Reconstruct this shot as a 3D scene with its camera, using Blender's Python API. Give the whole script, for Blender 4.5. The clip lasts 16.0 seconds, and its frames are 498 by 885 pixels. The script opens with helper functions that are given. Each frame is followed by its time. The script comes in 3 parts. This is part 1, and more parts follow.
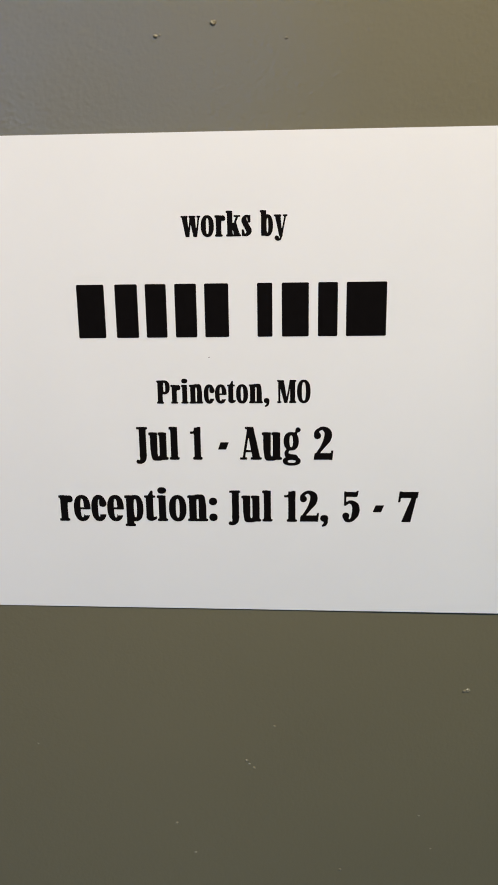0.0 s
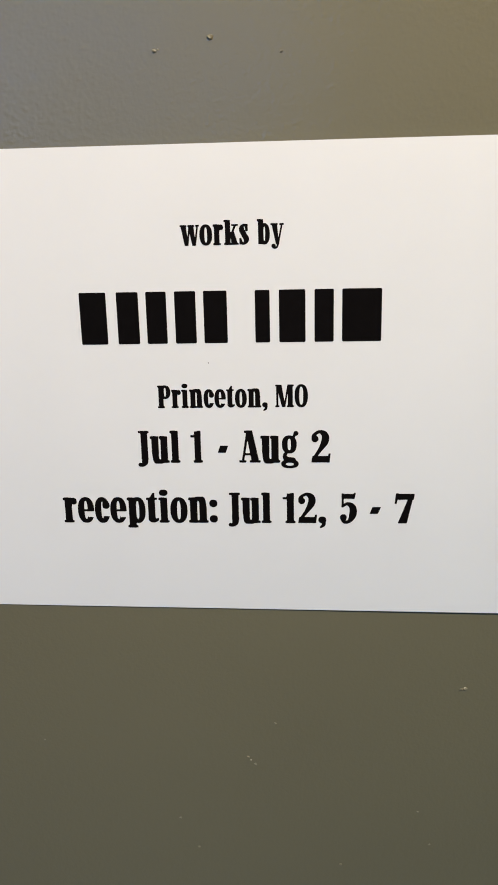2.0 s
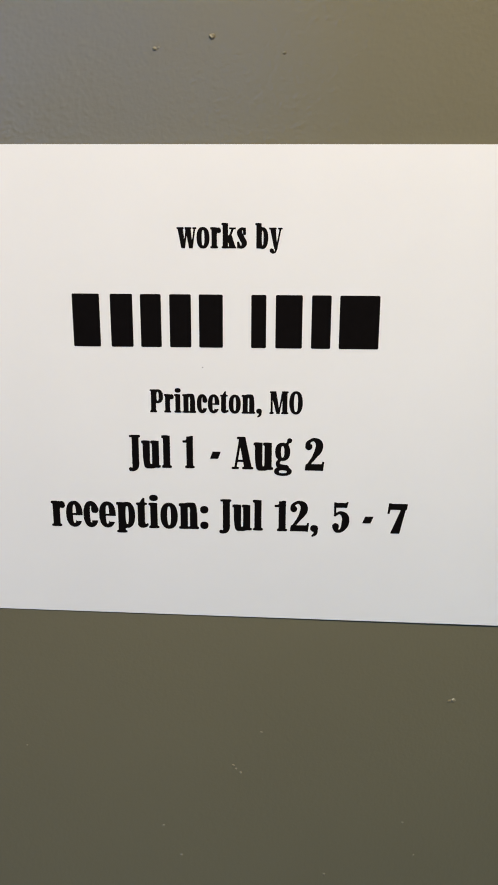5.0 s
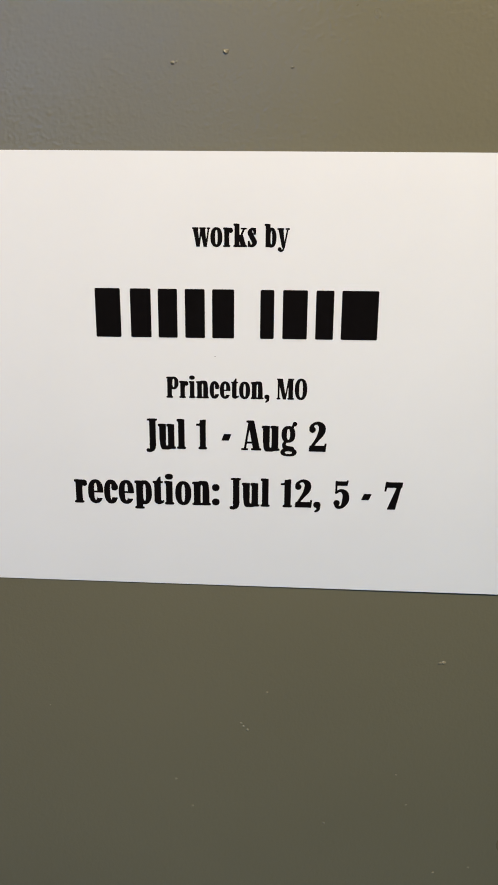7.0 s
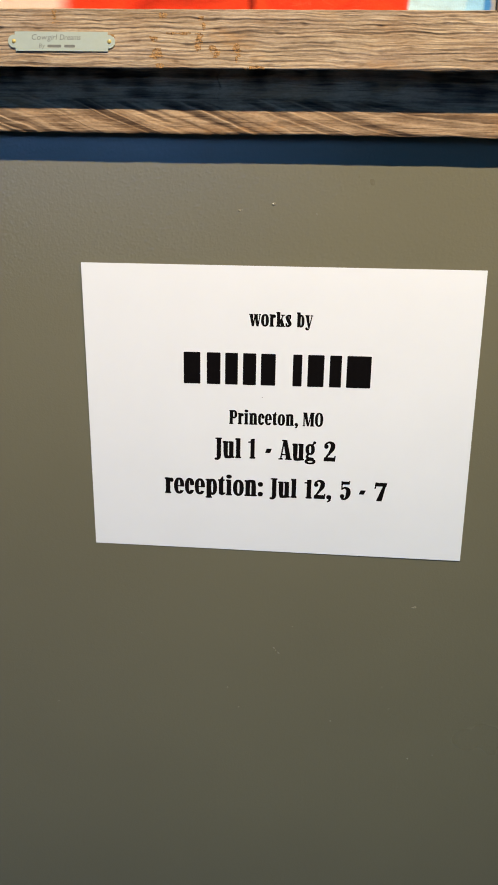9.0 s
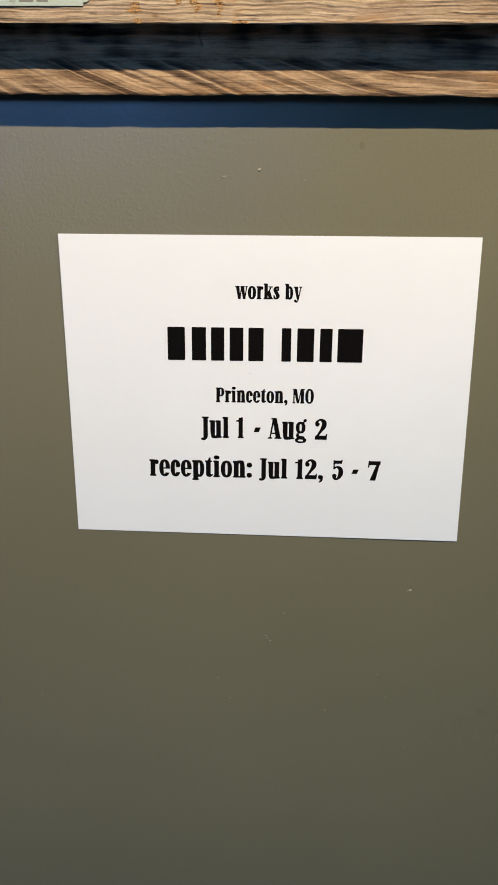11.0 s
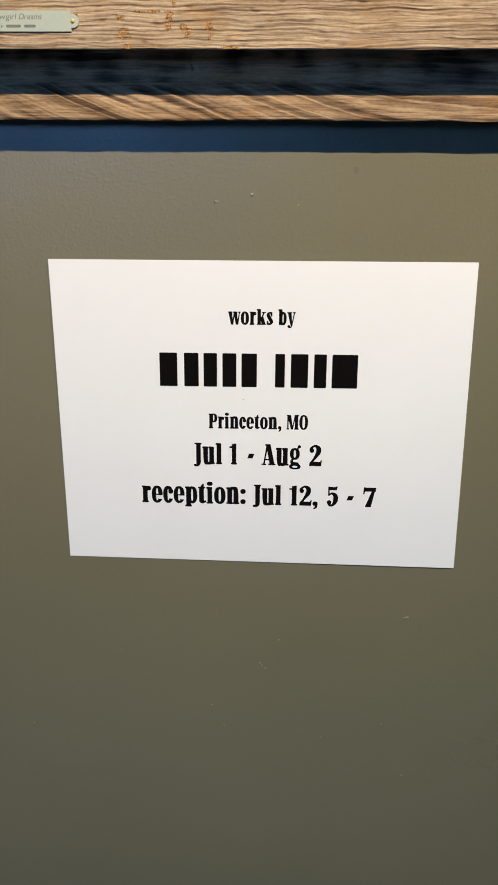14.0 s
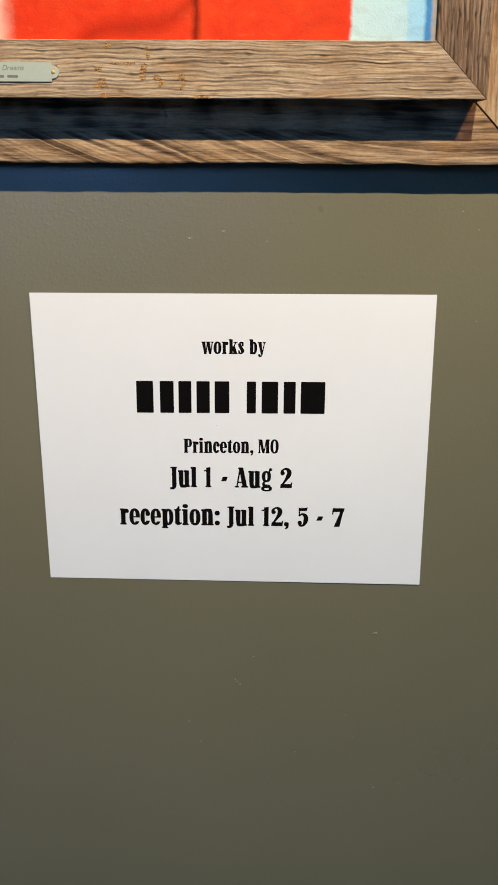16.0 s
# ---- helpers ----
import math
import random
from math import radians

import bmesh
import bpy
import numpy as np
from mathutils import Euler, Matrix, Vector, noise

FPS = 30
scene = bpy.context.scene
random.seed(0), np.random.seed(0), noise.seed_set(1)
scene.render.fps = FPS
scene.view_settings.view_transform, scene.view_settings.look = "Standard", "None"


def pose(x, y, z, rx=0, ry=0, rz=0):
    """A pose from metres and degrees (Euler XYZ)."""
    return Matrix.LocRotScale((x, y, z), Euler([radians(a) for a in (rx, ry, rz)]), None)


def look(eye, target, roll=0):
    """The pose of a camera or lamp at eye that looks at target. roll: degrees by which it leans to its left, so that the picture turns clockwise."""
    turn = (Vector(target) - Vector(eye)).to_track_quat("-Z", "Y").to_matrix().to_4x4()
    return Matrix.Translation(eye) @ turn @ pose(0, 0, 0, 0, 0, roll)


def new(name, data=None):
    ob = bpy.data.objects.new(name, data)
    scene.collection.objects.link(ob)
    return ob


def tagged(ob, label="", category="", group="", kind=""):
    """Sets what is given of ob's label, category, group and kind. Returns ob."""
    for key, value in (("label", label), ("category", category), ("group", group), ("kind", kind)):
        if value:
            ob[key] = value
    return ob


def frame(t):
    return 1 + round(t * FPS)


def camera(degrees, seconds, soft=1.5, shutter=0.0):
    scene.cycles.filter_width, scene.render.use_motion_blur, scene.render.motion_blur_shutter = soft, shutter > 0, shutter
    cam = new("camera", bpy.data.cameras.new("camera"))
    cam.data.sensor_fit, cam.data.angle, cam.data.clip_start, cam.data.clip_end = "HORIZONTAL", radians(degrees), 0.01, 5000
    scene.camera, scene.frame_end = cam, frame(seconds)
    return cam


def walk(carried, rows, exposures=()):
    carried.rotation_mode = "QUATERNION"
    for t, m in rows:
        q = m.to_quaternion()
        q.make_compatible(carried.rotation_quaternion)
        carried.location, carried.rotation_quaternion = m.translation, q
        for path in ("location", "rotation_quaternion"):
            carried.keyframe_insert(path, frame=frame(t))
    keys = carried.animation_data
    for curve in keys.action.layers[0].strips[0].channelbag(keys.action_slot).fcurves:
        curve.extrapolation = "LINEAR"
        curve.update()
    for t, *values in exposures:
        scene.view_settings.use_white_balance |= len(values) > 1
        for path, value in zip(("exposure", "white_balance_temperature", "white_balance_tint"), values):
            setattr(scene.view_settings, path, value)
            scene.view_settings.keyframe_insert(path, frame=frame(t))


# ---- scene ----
import functools

# ---- camera: a hand-held phone in front of a gallery wall (wall face at y = 0) ----
cam = camera(33.94, 16.0, soft=1.7)
# seconds, x, y, z, pitch, roll, yaw
ROWS = [
    (0, 0.0223, -0.3568, 1.3698, -14.829, 0.818, 2.528),
    (0.5, 0.0221, -0.3617, 1.3686, -14.424, 0.852, 2.871),
    (1, 0.0312, -0.3658, 1.3753, -14.773, 0.892, 3.263),
    (1.5, 0.0289, -0.3706, 1.3799, -14.761, 1.088, 3.139),
    (2, 0.0297, -0.3640, 1.3736, -14.865, 1.225, 3.455),
    (2.5, 0.0330, -0.3620, 1.3701, -14.644, 1.261, 3.465),
    (3, 0.0251, -0.3584, 1.3691, -14.715, 1.021, 3.480),
    (3.5, 0.0296, -0.3622, 1.3798, -14.753, 0.609, 3.269),
    (6, 0.0163, -0.3556, 1.3760, -15.619, -0.574, 2.220),
    (6.5, 0.0129, -0.3581, 1.3784, -15.929, -0.528, 1.954),
    (7, 0.0182, -0.3887, 1.3865, -16.519, -0.464, 2.111),
    (7.2, 0.0103, -0.4175, 1.3904, -16.319, -0.537, 1.967),
    (7.5, 0.0096, -0.4684, 1.4126, -16.662, -0.560, 1.817),
    (7.8, 0.0072, -0.5298, 1.4207, -17.135, -0.813, 1.606),
    (8, -0.0025, -0.5591, 1.4260, -17.328, -0.874, 1.441),
    (8.2, -0.0065, -0.5732, 1.4291, -17.661, -0.935, 2.135),
    (8.5, -0.0001, -0.5892, 1.4350, -17.770, -0.900, 2.322),
    (8.7, 0.0038, -0.5907, 1.4512, -17.238, -1.001, 2.932),
    (9, 0.0118, -0.5752, 1.4544, -16.887, -0.929, 3.534),
    (11.5, 0.0048, -0.5565, 1.4313, -16.948, -0.413, 1.888),
    (12, 0.0039, -0.5551, 1.4380, -16.796, -0.379, 1.919),
    (12.5, 0.0077, -0.5484, 1.4371, -16.625, -0.280, 2.001),
    (13, 0.0052, -0.5490, 1.4452, -16.631, -0.316, 2.279),
    (13.5, 0.0119, -0.5448, 1.4464, -16.872, -0.355, 2.518),
    (14, 0.0121, -0.5438, 1.4480, -16.829, -0.365, 2.201),
    (14.5, 0.0080, -0.5509, 1.4504, -16.520, -0.493, 1.661),
    (15, 0.0103, -0.5525, 1.4548, -16.057, -0.491, 1.328),
    (15.5, 0.0104, -0.5664, 1.4576, -15.279, -0.416, 0.724),
    (16, 0.0165, -0.5695, 1.4541, -15.013, -0.319, 0.596),
]
walk(cam, [(t, pose(x, y, z, 90 + pitch, roll, yaw)) for t, x, y, z, pitch, roll, yaw in ROWS], [(0, -0.06), (0.8, 0.0), (7.0, 0.0), (8.3, 0.15), (13.5, 0.13), (16, 0.03)])

# ---- light: two warm track spots near the ceiling, cool daylight from a window in the opposite wall ----
world = bpy.data.worlds.new("world")
scene.world = world
world.use_nodes = True
sky = world.node_tree.nodes.new("ShaderNodeTexSky")
sky.sky_type, sky.sun_disc, sky.sun_elevation, sky.sun_rotation = "NISHITA", False, radians(40), radians(200)
world.node_tree.links.new(sky.outputs[0], world.node_tree.nodes["Background"].inputs[0])
world.node_tree.nodes["Background"].inputs[1].default_value = 0.08

ROOM_W, ROOM_E, ROOM_S, CEIL = -3.4, 3.6, -4.4, 2.9
WIN = (-2.9, -0.10, 1.75, 2.82)  # window opening in the south wall: x0, x1, z0, z1


def spot(at, target, watts, colour, size, blend):
    data = bpy.data.lights.new("track_spot", "SPOT")
    data.energy, data.color, data.spot_size, data.spot_blend, data.shadow_soft_size = watts, colour, radians(size), blend, 0.012
    ob = new("track_spot", data)
    ob.matrix_world = look(at, target)
    return ob


spot((0.29, -1.25, 2.73), (-0.06, 0, 1.32), 165, (1.0, 0.939, 0.756), 74, 1.0)
spot((0.88, -1.25, 2.73), (0.10, 0, 2.00), 108, (1.0, 0.585, 0.315), 50, 1.0)

day = bpy.data.lights.new("window_daylight", "AREA")
day.shape, day.size, day.size_y = "RECTANGLE", WIN[1] - WIN[0] - 0.1, WIN[3] - WIN[2] - 0.1
day.energy, day.color = 35.5, (0.03, 0.302, 1.0)
new("window_daylight", day).matrix_world = look(((WIN[0] + WIN[1]) / 2, ROOM_S - 0.03, (WIN[2] + WIN[3]) / 2), ((WIN[0] + WIN[1]) / 2, 0, (WIN[2] + WIN[3]) / 2))


# ---- materials ----
def material(name, rough=0.6, metal=0.0):
    m = bpy.data.materials.new(name)
    m.use_nodes = True
    t = m.node_tree
    b = t.nodes["Principled BSDF"]
    b.inputs["Roughness"].default_value, b.inputs["Metallic"].default_value = rough, metal
    return m, t, b


def node(t, kind, **sockets):
    n = t.nodes.new(kind)
    for key, value in sockets.items():
        n.inputs[key.replace("_", " ")].default_value = value
    return n


def ramp(t, source, stops, mode="LINEAR"):
    n = t.nodes.new("ShaderNodeValToRGB")
    n.color_ramp.interpolation = mode
    while len(n.color_ramp.elements) < len(stops):
        n.color_ramp.elements.new(0.5)
    for e, (p, c) in zip(n.color_ramp.elements, stops):
        e.position, e.color = p, (*c, 1) if len(c) == 3 else (c[0], c[0], c[0], 1)
    t.links.new(source, n.inputs[0])
    return n.outputs[0]


def coords(t, scale=(1, 1, 1), shuffle=False):
    c = t.nodes.new("ShaderNodeTexCoord")
    mp = t.nodes.new("ShaderNodeMapping")
    mp.inputs["Scale"].default_value = scale
    t.links.new(c.outputs["Object"], mp.inputs[0])
    if shuffle:
        info = t.nodes.new("ShaderNodeObjectInfo")
        mul = node(t, "ShaderNodeMath")
        mul.operation = "MULTIPLY"
        mul.inputs[1].default_value = 37.0
        t.links.new(info.outputs["Random"], mul.inputs[0])
        t.links.new(mul.outputs[0], mp.inputs["Location"])
    return mp.outputs[0]


def noise_tex(t, vec, scale, detail=4, rough=0.55, distort=0.0):
    n = node(t, "ShaderNodeTexNoise", Scale=scale, Detail=detail, Roughness=rough, Distortion=distort)
    t.links.new(vec, n.inputs["Vector"])
    return n.outputs[0]


def mixed(t, a, b, f, mode="MIX"):
    n = t.nodes.new("ShaderNodeMix")
    n.data_type, n.blend_type = "RGBA", mode
    for socket, v in ((n.inputs[0], f), (n.inputs[6], a), (n.inputs[7], b)):
        if hasattr(v, "is_linked"):
            t.links.new(v, socket)
        else:
            socket.default_value = v if isinstance(v, (int, float)) else (*v, 1)
    return n.outputs[2]


def bumped(t, b, heights):
    last = None
    for source, strength, dist in heights:
        n = node(t, "ShaderNodeBump", Strength=strength, Distance=dist)
        t.links.new(source, n.inputs["Height"])
        if last:
            t.links.new(last, n.inputs["Normal"])
        last = n.outputs[0]
    t.links.new(last, b.inputs["Normal"])


def wall_paint(name, colour, rough):
    m, t, b = material(name, rough)
    b.inputs["Specular IOR Level"].default_value = 0.5
    v = coords(t)
    big = ramp(t, noise_tex(t, v, 3.5, 3), [(0.3, tuple(c * 0.95 for c in colour)), (0.7, tuple(c * 1.05 for c in colour))])
    t.links.new(big, b.inputs["Base Color"])
    t.links.new(ramp(t, noise_tex(t, v, 9, 3), [(0.3, (rough - 0.05,)), (0.7, (rough + 0.05,))]), b.inputs["Roughness"])
    patch = ramp(t, noise_tex(t, v, 11, 2), [(0.35, (0.35,)), (0.65, (1.0,))])
    peel = mixed(t, noise_tex(t, v, 330, 1.5, 0.4), noise_tex(t, v, 680, 2, 0.5), 0.6)
    grain = mixed(t, (0.5, 0.5, 0.5), peel, patch)
    bumped(t, b, [(grain, 0.36, 0.0006), (noise_tex(t, v, 1500, 2), 0.06, 0.0001)])
    return m


TAUPE = wall_paint("taupe_satin_wall_paint", (0.154, 0.1455, 0.0910), 0.32)
PALE = wall_paint("slate_grey_wall_paint", (0.115, 0.145, 0.145), 0.6)
WHITE = wall_paint("white_ceiling_paint", (0.72, 0.71, 0.68), 0.75)


def floor_concrete():
    m, t, b = material("sealed_pale_grey_concrete", 0.45)
    v = coords(t)
    cloud = ramp(t, noise_tex(t, v, 2.2, 5, 0.6), [(0.3, (0.30, 0.335, 0.36)), (0.7, (0.42, 0.46, 0.485))])
    t.links.new(mixed(t, cloud, ramp(t, noise_tex(t, v, 60, 4), [(0.35, (0.85, 0.85, 0.85)), (0.6, (1, 1, 1))]), 0.7, "MULTIPLY"), b.inputs["Base Color"])
    bumped(t, b, [(noise_tex(t, v, 40, 3), 0.15, 0.0008)])
    return m


FLOOR = floor_concrete()


def contour(t, vec, scale, width, detail=2, distort=0.3):
    """Thin wavy lines where a noise crosses its middle: 0 on the line, 1 away from it."""
    n = noise_tex(t, vec, scale, detail, 0.5, distort)
    sub = node(t, "ShaderNodeMath")
    sub.operation = "SUBTRACT"
    sub.inputs[1].default_value = 0.5
    t.links.new(n, sub.inputs[0])
    mag = node(t, "ShaderNodeMath")
    mag.operation = "ABSOLUTE"
    t.links.new(sub.outputs[0], mag.inputs[0])
    return ramp(t, mag.outputs[0], [(0.0, (0.0,)), (width, (1.0,))])


def barn_wood(name, dark, mid, light, grey, streaks=0.34, seam=0.4, open_cracks=0.75):
    """Weathered boards: the growth rings come with the mesh as the attribute 'grain'; fibres, cracks and stains are added here."""
    m, t, b = material(name, 0.85)
    rings = t.nodes.new("ShaderNodeAttribute")
    rings.attribute_name = "grain"
    streak = noise_tex(t, coords(t, (20, 60, 360), True), 1.0, 4, 0.6, 0.6)
    fibre = noise_tex(t, coords(t, (75, 90, 1100), True), 1.0, 4, 0.65, 0.4)
    hair = contour(t, coords(t, (14, 30, 260), True), 1.0, 0.05, 3)
    tone = mixed(t, rings.outputs["Fac"], streak, streaks)
    tone = mixed(t, tone, fibre, 0.20)
    col = ramp(t, tone, list(zip((0.22, 0.42, 0.60, 0.80), (dark, mid, light, tuple(min(1, c * 1.22) for c in light)))))
    # silvered patches where the weather has taken the colour out
    silver = ramp(t, noise_tex(t, coords(t, (9, 20, 60), True), 1.0, 5, 0.6), [(0.42, (0,)), (0.62, (0.75,))])
    col = mixed(t, col, mixed(t, col, grey, 1.0, "MULTIPLY"), silver)
    speck = ramp(t, noise_tex(t, coords(t, (400, 400, 1100), True), 1.0, 2, 0.6), [(0.35, (0.76, 0.73, 0.70)), (0.62, (1.0, 1.0, 1.0))])
    col = mixed(t, col, speck, 0.7, "MULTIPLY")
    stain = ramp(t, noise_tex(t, coords(t, (24, 22, 55), True), 1.0, 5, 0.6), [(0.42, (1, 1, 1)), (0.70, (0.66, 0.56, 0.48))])
    col = mixed(t, col, stain, 0.9, "MULTIPLY")
    rust = ramp(t, noise_tex(t, coords(t, (18, 18, 60), True), 1.3, 5, 0.65, 0.6), [(0.56, (0,)), (0.72, (0.55,))])
    col = mixed(t, col, (light[0] * 0.95, light[1] * 0.70, light[2] * 0.44), rust)
    col = mixed(t, col, ramp(t, hair, [(0.0, (0.38, 0.31, 0.26)), (1.0, (1, 1, 1))]), seam, "MULTIPLY")
    crack = ramp(t, noise_tex(t, coords(t, (13, 30, 260), True), 1.0, 4, 0.55, 1.0), [(0.28, (0.10, 0.07, 0.05)), (0.335, (1, 1, 1))])
    col = mixed(t, col, crack, open_cracks, "MULTIPLY")
    t.links.new(col, b.inputs["Base Color"])
    b.inputs["Specular IOR Level"].default_value = 0.12
    bumped(t, b, [(streak, 0.5, 0.0007), (hair, 0.35, 0.0004), (fibre, 0.5, 0.0003), (crack, 0.5, 0.0006)])
    return m


BARN_GREY = barn_wood("weathered_grey_brown_barn_wood", (0.165, 0.120, 0.079), (0.330, 0.248, 0.160), (0.48, 0.378, 0.250), (0.84, 0.83, 0.90), 0.34, 0.18, 0.2)
BARN_DARK = barn_wood("weathered_dark_brown_barn_wood", (0.030, 0.020, 0.013), (0.135, 0.092, 0.061), (0.265, 0.187, 0.127), (0.85, 0.86, 0.90), 0.22, 0.6)
BARN_TAN = barn_wood("weathered_tan_barn_wood", (0.085, 0.056, 0.036), (0.25, 0.168, 0.098), (0.46, 0.325, 0.190), (0.84, 0.86, 0.92), 0.24, 0.4)


def plain(name, colour, rough, metal=0.0, spread=0.08, scale=60, relief=0.0, fine=600):
    m, t, b = material(name, rough, metal)
    v = coords(t)
    t.links.new(ramp(t, noise_tex(t, v, scale, 4), [(0.3, tuple(c * (1 - spread) for c in colour)), (0.7, tuple(min(1, c * (1 + spread)) for c in colour))]), b.inputs["Base Color"])
    if relief:
        bumped(t, b, [(noise_tex(t, v, fine, 3), 0.4, relief)])
    return m


PAPER = plain("white_card_stock", (0.762, 0.792, 0.803), 0.62, 0, 0.012, 18, 0.00004, 900)
INK = plain("black_printing_ink", (0.0038, 0.0032, 0.0032), 0.7, 0, 0.15, 300)
INK.node_tree.nodes["Principled BSDF"].inputs["Specular IOR Level"].default_value = 0.04


def split_wood():
    m, t, b = material("raw_orange_split_wood", 0.85)
    b.inputs["Specular IOR Level"].default_value = 0.1
    torn = noise_tex(t, coords(t, (600, 600, 900), True), 1.0, 4, 0.65, 0.8)
    t.links.new(ramp(t, torn, [(0.34, (0.07, 0.042, 0.022)), (0.46, (0.28, 0.16, 0.068)), (0.60, (0.40, 0.225, 0.085)), (0.74, (0.44, 0.32, 0.19))]), b.inputs["Base Color"])
    bumped(t, b, [(torn, 0.8, 0.0008)])
    return m


SCAR = split_wood()
PLATE = plain("brushed_pale_brass", (0.40, 0.44, 0.335), 0.48, 0.2, 0.03, 400, 0.00003, 1500)
BRASS = plain("polished_brass_nail", (0.78, 0.60, 0.20), 0.22, 0.5, 0.05, 500)
# glossy dried wall paint, its base colour lightened to paint in the nibs' glint
NIB = plain("glint_lightened_dried_paint", (0.20, 0.185, 0.125), 0.3, 0, 0.1, 300)
ENGRAVED = plain("grey_engraving", (0.17, 0.17, 0.145), 0.8, 0, 0.1, 900)
ENGRAVED.node_tree.nodes["Principled BSDF"].inputs["Specular IOR Level"].default_value = 0.1


def canvas_paint():
    """Loose vertical fields of oil paint: cream, scarlet with dark creases, pale blue, a blue band."""
    m, t, b = material("oil_paint_on_canvas", 0.65)
    b.inputs["Specular IOR Level"].default_value = 0.08
    c = t.nodes.new("ShaderNodeTexCoord")
    sep = t.nodes.new("ShaderNodeSeparateXYZ")
    t.links.new(c.outputs["Object"], sep.inputs[0])
    v = coords(t)
    wob = node(t, "ShaderNodeMath")
    wob.operation = "MULTIPLY_ADD"
    wob.inputs[1].default_value = 0.004
    t.links.new(noise_tex(t, v, 120, 4), wob.inputs[0])
    t.links.new(sep.outputs[0], wob.inputs[2])
    span = node(t, "ShaderNodeMapRange", From_Min=-0.40, From_Max=0.13)
    t.links.new(wob.outputs[0], span.inputs[0])

    def at(x):
        return (x + 0.002 + 0.40) / 0.53
    red, pale, blue = (0.64, 0.034, 0.008), (0.41, 0.605, 0.66), (0.05, 0.215, 0.47)
    fields = ramp(t, span.outputs[0], [
        (0.0, pale), (at(-0.20), (0.70, 0.48, 0.34)), (at(-0.1405), (0.78, 0.50, 0.38)), (at(-0.1285), red), (at(0.0700), red),
        (at(0.0712), (0.46, 0.635, 0.64)), (at(0.1035), pale), (at(0.1042), (0.30, 0.55, 0.70)), (at(0.1143), (0.28, 0.54, 0.70)), (at(0.1150), blue), (at(0.1194), blue), (at(0.1199), (0.50, 0.38, 0.23))])
    strokes = noise_tex(t, coords(t, (30, 1, 55)), 1.6, 5, 0.6, 1.2)
    col = mixed(t, fields, ramp(t, strokes, [(0.25, (0.70, 0.62, 0.58)), (0.5, (1, 1, 1)), (0.8, (1.0, 1.0, 1.0))]), 0.45, "MULTIPLY")
    light = ramp(t, noise_tex(t, coords(t, (26, 1, 60)), 1.0, 5, 0.7, 2.0), [(0.60, (0,)), (0.80, (0.25,))])
    col = mixed(t, col, (0.95, 0.33, 0.16), light)
    # the red is scumbled: orange where it is thin, brown where strokes were dragged through it
    inside = ramp(t, span.outputs[0], [(at(-0.1405), (0.0,)), (at(-0.1285), (1.0,)), (at(0.0695), (1.0,)), (at(0.0702), (0.0,))])
    thin = ramp(t, noise_tex(t, coords(t, (34, 1, 46)), 1.0, 6, 0.65, 0.8), [(0.42, (0.0,)), (0.66, (0.8,))])
    brown = ramp(t, noise_tex(t, coords(t, (22, 1, 30)), 1.3, 5, 0.6, 1.0), [(0.54, (0.0,)), (0.74, (0.55,))])
    scumble = mixed(t, mixed(t, col, (0.68, 0.056, 0.011), thin), (0.42, 0.040, 0.011), brown)
    col = mixed(t, col, scumble, inside)
    # dark crease that runs down through the red
    gap = node(t, "ShaderNodeMath")
    gap.operation = "ADD"
    gap.inputs[1].default_value = 0.0192
    t.links.new(wob.outputs[0], gap.inputs[0])
    mag = node(t, "ShaderNodeMath")
    mag.operation = "ABSOLUTE"
    t.links.new(gap.outputs[0], mag.inputs[0])
    crease = ramp(t, mag.outputs[0], [(0.0, (0.22, 0.15, 0.14)), (0.0028, (1, 1, 1))])
    col = mixed(t, col, crease, 0.9, "MULTIPLY")
    # softer fold that swings up to the crease
    off = node(t, "ShaderNodeMath")
    off.operation = "ADD"
    off.inputs[1].default_value = 0.058
    t.links.new(wob.outputs[0], off.inputs[0])
    bow = node(t, "ShaderNodeMath")
    bow.operation = "POWER"
    bow.inputs[1].default_value = 3.0
    t.links.new(off.outputs[0], bow.inputs[0])
    rise = node(t, "ShaderNodeMath")
    rise.operation = "MULTIPLY_ADD"
    rise.inputs[1].default_value, rise.inputs[2].default_value = 310.0, 1.567
    t.links.new(bow.outputs[0], rise.inputs[0])
    away = node(t, "ShaderNodeMath")
    away.operation = "SUBTRACT"
    t.links.new(sep.outputs[2], away.inputs[0])
    t.links.new(rise.outputs[0], away.inputs[1])
    near = node(t, "ShaderNodeMath")
    near.operation = "ABSOLUTE"
    t.links.new(away.outputs[0], near.inputs[0])
    fold = ramp(t, near.outputs[0], [(0.0, (0.60, 0.46, 0.42)), (0.0085, (1, 1, 1))])
    col = mixed(t, col, fold, 0.8, "MULTIPLY")
    t.links.new(col, b.inputs["Base Color"])
    weave = node(t, "ShaderNodeTexVoronoi", Scale=900.0)
    t.links.new(v, weave.inputs["Vector"])
    bumped(t, b, [(strokes, 0.3, 0.0006), (weave.outputs[0], 0.35, 0.0003)])
    return m


CANVAS = canvas_paint()


# ---- mesh helpers ----
def part(name, bm, mat, parent=None, label=""):
    mesh = bpy.data.meshes.new(name)
    bm.normal_update()
    bm.to_mesh(mesh)
    bm.free()
    mesh.materials.append(mat)
    ob = new(name, mesh)
    if parent:
        ob.parent = parent
    return tagged(ob, label)


